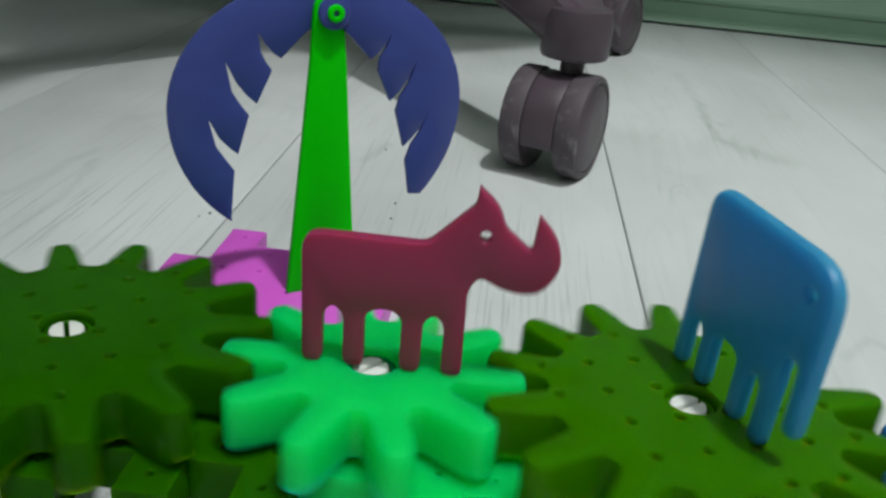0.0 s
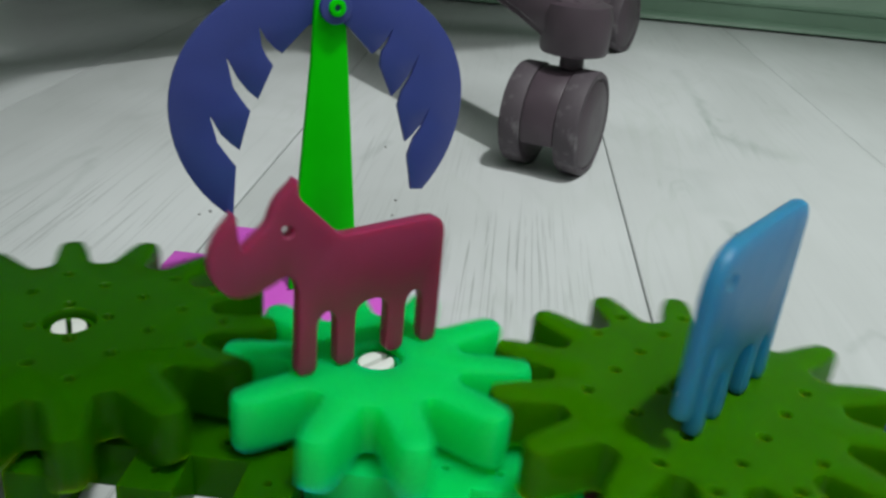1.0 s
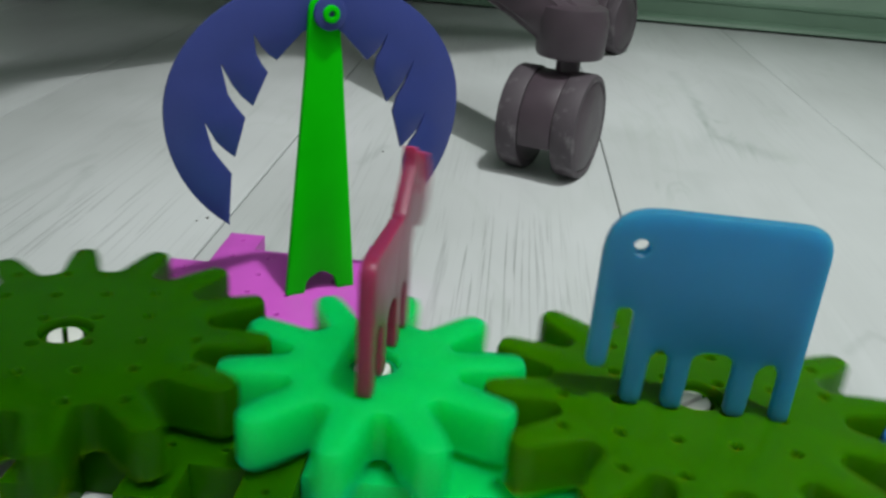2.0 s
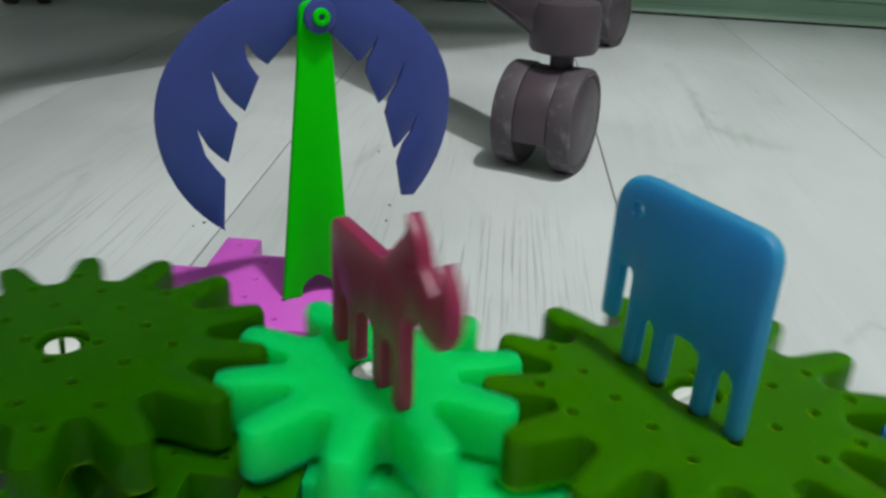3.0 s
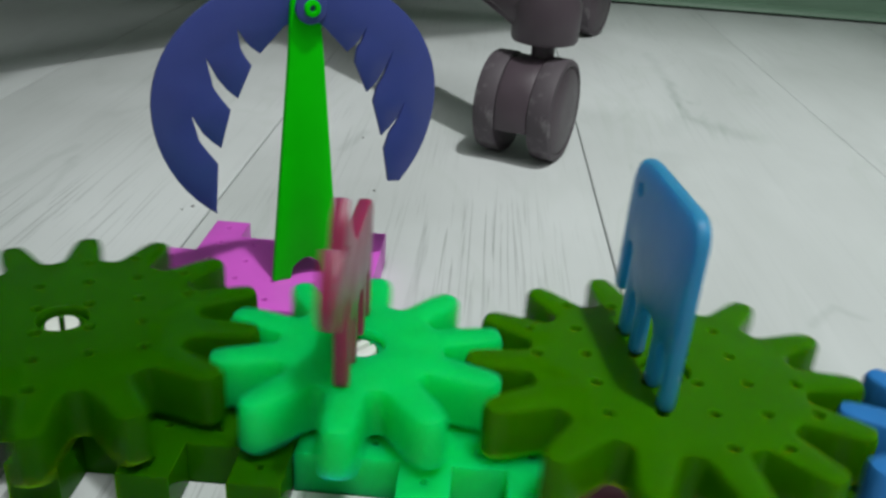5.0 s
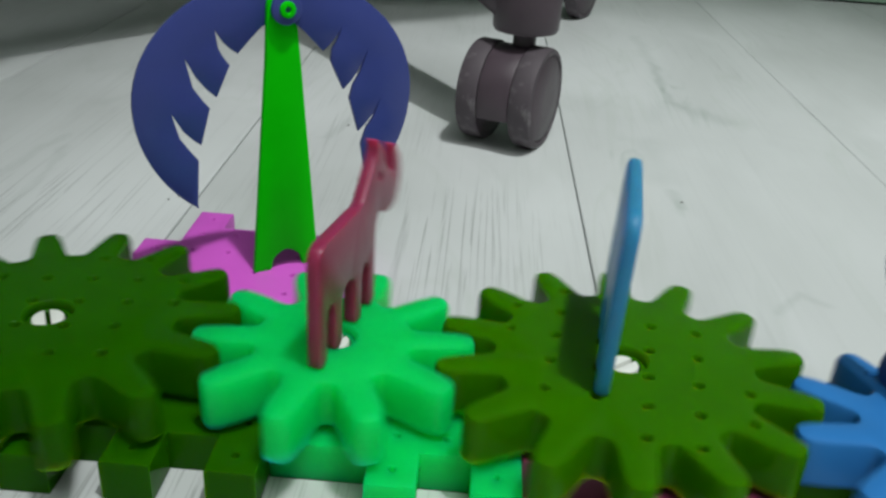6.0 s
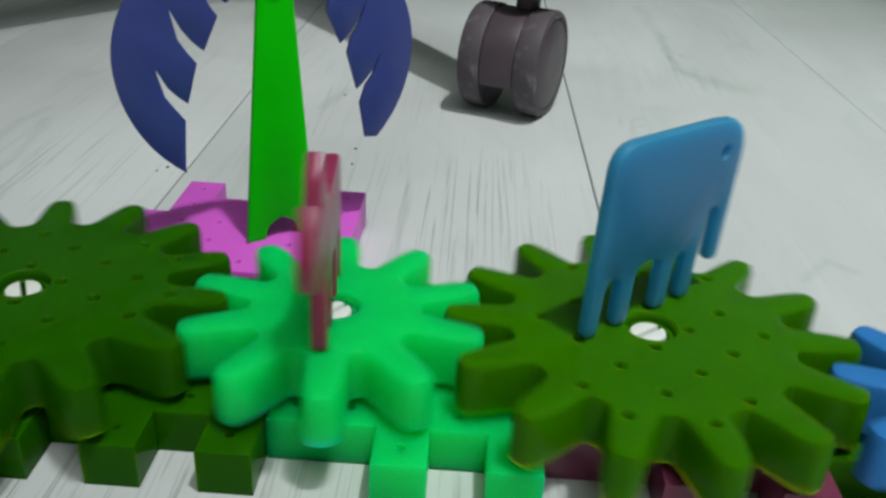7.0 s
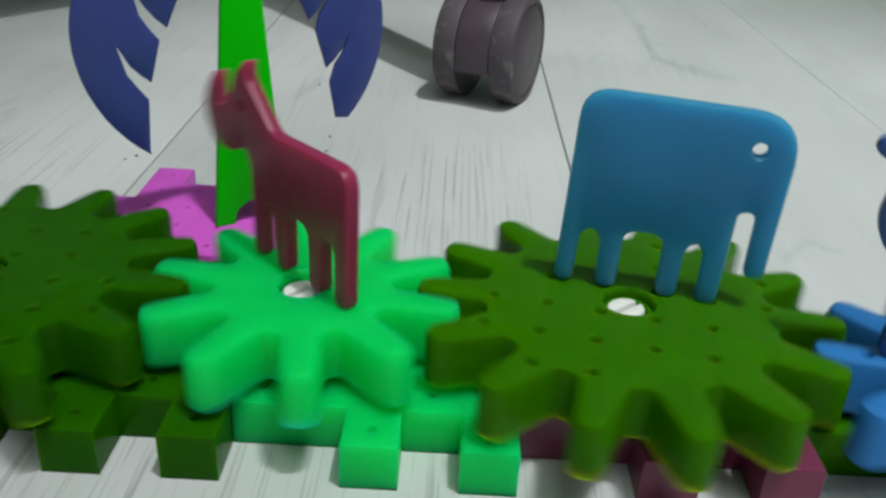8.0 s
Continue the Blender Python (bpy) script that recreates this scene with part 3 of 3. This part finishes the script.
# ---- the palm tree ----
def palm_leaf(side):
    """A drooping leaf, a crescent with three curved slits on its inner rim. side is -1 or 1."""
    cz = 0.068
    outer = []
    for k in range(26):
        a = radians(84 - k * (84 + (52 if side < 0 else 43)) / 25)
        b = 0.036 if a > 0 else 0.041
        outer.append((0.0435 * math.cos(a), cz + b * math.sin(a)))
    inner = [(27.0, 37.0), (25.9, 51.2), (28.6, 55.0), (30.9, 58.6), (32.8, 66.4), (29.8, 60.6), (27.2, 57.8), (24.8, 55.8), (21.6, 66.8), (24.0, 70.0),
             (26.2, 73.6), (27.9, 82.0), (24.8, 75.8), (22.2, 72.4), (19.4, 69.9), (15.1, 79.0), (16.9, 81.6), (18.2, 84.2), (18.9, 89.4),
             (16.7, 85.8), (14.8, 83.8), (12.6, 82.2), (5.4, 89.4)]
    inner = [(x * 0.001, z * 0.001) for x, z in inner]
    ring = [(0.0008 + 0.0044 * math.cos(radians(a)), 0.0952 + 0.0044 * math.sin(radians(a))) for a in range(300, 90, -30)]
    if side < 0:
        ring = [(0.0044 * math.cos(radians(a)) - 0.0005, 0.0952 + 0.0044 * math.sin(radians(a))) for a in range(300, 90, -30)]
    wide = 0.965 if side > 0 else 1.0
    if side > 0:
        inner[0] = (0.0278, 0.0404)
        for k in (1, 8, 15):                       # tighter slits on this leaf
            for low, high in ((k + 1, k + 5), (k + 2, k + 4)):
                (x0, z0), (x1, z1) = inner[low], inner[high]
                inner[low] = (x0 + (x1 - x0) * 0.55, z0 + (z1 - z0) * 0.55)
    loop = [Vector((side * x * wide, z)) for x, z in outer + inner + ring]
    if side > 0:
        loop.reverse()
    area = sum(a.x * b.y - b.x * a.y for a, b in zip(loop, loop[1:] + loop[:1]))
    if area < 0:
        loop.reverse()
    return upright(slab(loop, [], -0.0008, 0.0008, 0.0003, both=True))


def palm_tree():
    th = thing("palm_tree", pose(-0.0265, 0.066, PLATE_TOP - 0.0002, 0, 0, 33), "toy palm tree with bright green trunk and drooping dark blue leaves", "toy tree")
    low = PLATE_TOP
    loop = [(-11.2, 0), (-5.4, 0), (-4.8, 4.0), (-0.2, 7.4), (4.4, 4.0), (5.2, 0), (10.8, 0), (5.6, 70), (4.0, 88), (-4.0, 88), (-5.0, 70)]
    rad = [0.8, 0.8, 1.5, 3, 1.5, 0.8, 0.8, 1, 4, 4, 1]
    bm = slab(rounded([(x * 0.001, z * 0.001) for x, z in loop], [r * 0.001 for r in rad], 5), [], -0.0012, 0.0012, 0.0005, both=True)
    part("trunk", upright(bm), LIME, th, "bright green tapering trunk")
    for side, y in ((-1, 0.0021), (1, -0.0020)):
        leaf = part("leaf", palm_leaf(side), NAVY, th, "dark blue serrated leaf")
        leaf.matrix_basis = pose(0, y, -low)
    bm = slab(circle(0.0008, 0.0952, 0.0046, 28), [], -0.0008, 0.0008, 0.0005, both=True)
    d = part("leaf_ring", upright(bm), NAVY, th)
    d.matrix_basis = pose(0, -0.0030, -low)
    bm = slab(circle(0.0008, 0.0952, 0.0024, 20), [circle(0.0008, 0.0952, 0.0009, 12)], -0.0012, 0.0012, 0.0004, both=True)
    d = part("peg", upright(bm), LIME, th, "green peg through the leaves")
    d.matrix_basis = pose(0, -0.0036, -low)
    return th


palm_tree()


# ---- the office chair ----
def caster_parts(th, m, stem_at):
    """A twin-wheel caster: hood, stem, two dusty wheels. The wheels' axle lies along x."""
    arc = [(0.0238, a) for a in range(0, 203, 8)] + [(0.0150, 202), (0.0120, 250), (0.0120, 330)]
    rim = [Vector((0.003 - r * math.sin(radians(a)), r * math.cos(radians(a)))) for r, a in arc]
    rim.reverse()
    if sum(a.cross(b) for a, b in zip(rim, rim[1:] + rim[:1])) < 0:
        rim.reverse()
    hood = part("caster", slab(rim, [], -0.0080, 0.0080, 0.0005, both=True), CHAIR, th, "brown-grey caster body")
    hood.matrix_basis = m @ pose(0, 0, 0.0276, 0, 90, 0)
    hood_inv = pose(0, 0, 0, 0, -90, 0)
    prof = [(0.010, -0.0064), (0.0170, -0.0064), (0.0208, -0.0056), (0.0240, -0.0054), (0.0246, -0.0044), (0.0246, 0.0038), (0.0240, 0.0050),
            (0.0218, 0.0056), (0.0208, 0.0046), (0.0198, 0.0054), (0.008, 0.0064), (0.003, 0.0065)]
    for s in (-1, 1):
        w = part("wheel", lathe([(r, z * s) for r, z in prof], 56), TREAD, hood, "dusty scuffed dark wheel")
        w.data.materials.append(CHAIR)
        for f in w.data.polygons:
            if max(math.hypot(*w.data.vertices[v].co.xy) for v in f.vertices) < 0.0210:
                f.material_index = 1
        w.matrix_basis = pose(0.0030, 0, s * 0.0138)
    st = part("stem", lathe([(0.0056, 0), (0.0056, 0.020)], 24), CHAIR, hood)
    st.matrix_basis = hood_inv @ pose(stem_at.x, stem_at.y, 0.014)
    return hood


def star_arm():
    """A tapering arm of the base, along x, with the round cup for the caster at its end."""
    bm = bmesh.new()
    rows = []
    for k in range(15):
        f = k / 14
        x = 0.297 - f * 0.267
        half = 0.0163 + 0.010 * f
        low = 0.0575 + 0.050 * max(0, f - 0.05) ** 0.75
        high = 0.0800 + 0.058 * f ** 0.85
        if k == 0:
            half, low, high = half * 0.62, low + 0.002, high - 0.004
        sec = [(-half, low + 0.004), (-half * 0.8, low), (half * 0.8, low), (half, low + 0.004),
               (half * 0.92, high - 0.005), (half * 0.6, high), (-half * 0.6, high), (-half * 0.92, high - 0.005)]
        rows.append([bm.verts.new((x, y, z)) for y, z in sec])
    for a, b in zip(rows, rows[1:]):
        for i in range(8):
            bm.faces.new((a[i], a[(i + 1) % 8], b[(i + 1) % 8], b[i]))
    bm.faces.new(rows[0])
    bm.faces.new(rows[-1])
    bmesh.ops.recalc_face_normals(bm, faces=bm.faces)
    bmesh.ops.bevel(bm, geom=[e for e in bm.edges if e.calc_face_angle(0) > 0.5], offset=0.002, segments=2, affect="EDGES")
    return bm


CHAIR_AT = (-0.1098, 0.4718)


def office_chair():
    th = thing("office_chair", pose(*CHAIR_AT, 0), "brown-grey plastic office chair base on dusty twin-wheel casters", "chair")
    me = None
    for k in range(5):
        a = -55 + 72 * k
        if me is None:
            arm = part("arm", star_arm(), CHAIR, th)
            me = arm.data
        else:
            arm = new("arm", me)
            arm.parent = th
        reach = 0.80 if k == 1 else 1.0               # this arm is turned aside and foreshortened by its bend
        a += 6 if k == 1 else 0
        arm.matrix_basis = pose(0, 0, 0, 0, 0, a) @ Matrix.Diagonal((reach, 1, 1, 1))
        turn = -22 if k == 0 else (-28 if k == 1 else a + 40)
        c = Vector((0.283 * reach * math.cos(radians(a)), 0.283 * reach * math.sin(radians(a)), 0))
        trail = (-0.0048, -0.0026) if k == 0 else ((0.0, 0.0) if k == 1 else (-0.02, 0.03))
        caster_parts(th, pose(c.x + trail[0], c.y + trail[1], 0, 0, 0, turn), Matrix.Rotation(radians(-turn), 3, "Z") @ Vector((-trail[0], -trail[1], 0)))
        cup = part("cup", lathe([(0.0130, 0.0550), (0.0152, 0.0556), (0.0160, 0.0572), (0.0164, 0.0720), (0.0150, 0.0775), (0.0110, 0.0790)], 32), CHAIR, th)
        cup.matrix_basis = pose(c.x, c.y, 0)
    part("base_hub", lathe([(0.036, 0.085), (0.042, 0.088), (0.046, 0.135), (0.040, 0.142), (0.026, 0.145)], 40), CHAIR, th)
    part("column", lathe([(0.024, 0.14), (0.024, 0.30), (0.014, 0.302), (0.014, 0.42)], 32), CHAIR, th)
    seat = rounded([(-0.32, -0.130), (0.03, -0.245), (0.25, -0.24), (0.23, 0.26), (-0.31, 0.26)], [0.05, 0.06, 0.09, 0.09, 0.09], 8)
    s = part("seat", slab([Vector(p) for p in seat], [], 0.42, 0.50, 0.03, both=True), FABRIC, th, "dark upholstered seat")
    s.matrix_basis = pose(0, 0, 0, 0, 0, 40)
    # unseen bar added at seat height to cast the slanting shadow band at left
    bar_outline = rounded([(-0.10, -0.125), (-0.125, -0.10), (-0.345, -0.32), (-0.315, -0.35)], 0.008, 4)
    s = part("shadow_bar", slab([Vector(p) for p in bar_outline], [], 0.405, 0.418, 0.003, both=True), CHAIR, th)
    s.matrix_basis = pose(0, 0, 0, 0, 0, 40)
    return th


office_chair()


# ---- crumbs on the floor ----
CRUMBS = [(-0.018, 0.170, 0.0007), (-0.033, 0.241, 0.0006), (-0.017, 0.153, 0.0006), (-0.087, 0.138, 0.0007), (-0.090, 0.134, 0.0005), (0.125, 0.172, 0.0006)]


def crumbs():
    """A few dark grains of dirt scattered behind the toy."""
    rng = random.Random(4)
    bm = bmesh.new()
    for x, y, r in CRUMBS:
        g = bmesh.ops.create_icosphere(bm, subdivisions=1, radius=r)["verts"]
        for v in g:
            v.co *= rng.uniform(0.7, 1.3)
            v.co.z *= 0.5
        bmesh.ops.translate(bm, vec=(x, y, r * 0.4), verts=g)
    return tagged(part("crumbs", bm, CRUMB), "tiny dark crumbs of dirt on the laminate", "dirt", kind="stuff")


crumbs()


# ---- what moves ----
def motions():
    times = [k / 15 for k in range(121)]
    for ob, at, turn in ((gear_mid, MID, mid_turn), (gear_right, RIGHT, right_turn), (gear_left, LEFT, left_turn), (gear_blue, BLUE, blue_turn), (toy_rhino, MID, mid_turn)):
        walk(ob, [(t, pose(*at, 0, 0, 0, turn(t))) for t in times])
    lean = pose(0, 0, GEAR_TOP, 1.2, 1.1, 0) @ pose(0, 0, -GEAR_TOP)
    walk(toy_elephant, [(t, pose(RIGHT[0] + 0.0005, RIGHT[1], 0) @ lean @ pose(0, 0, 0, 0, 0, right_turn(t) + ELEPHANT_TURN + smooth(PLAY, t))) for t in times])
    walk(toy_bird, [(t, pose(*BLUE, 0, 0, 0, blue_turn(t) + BIRD_TURN)) for t in times])


BIRD_TURN = 165 - blue_turn(6.1)
motions()
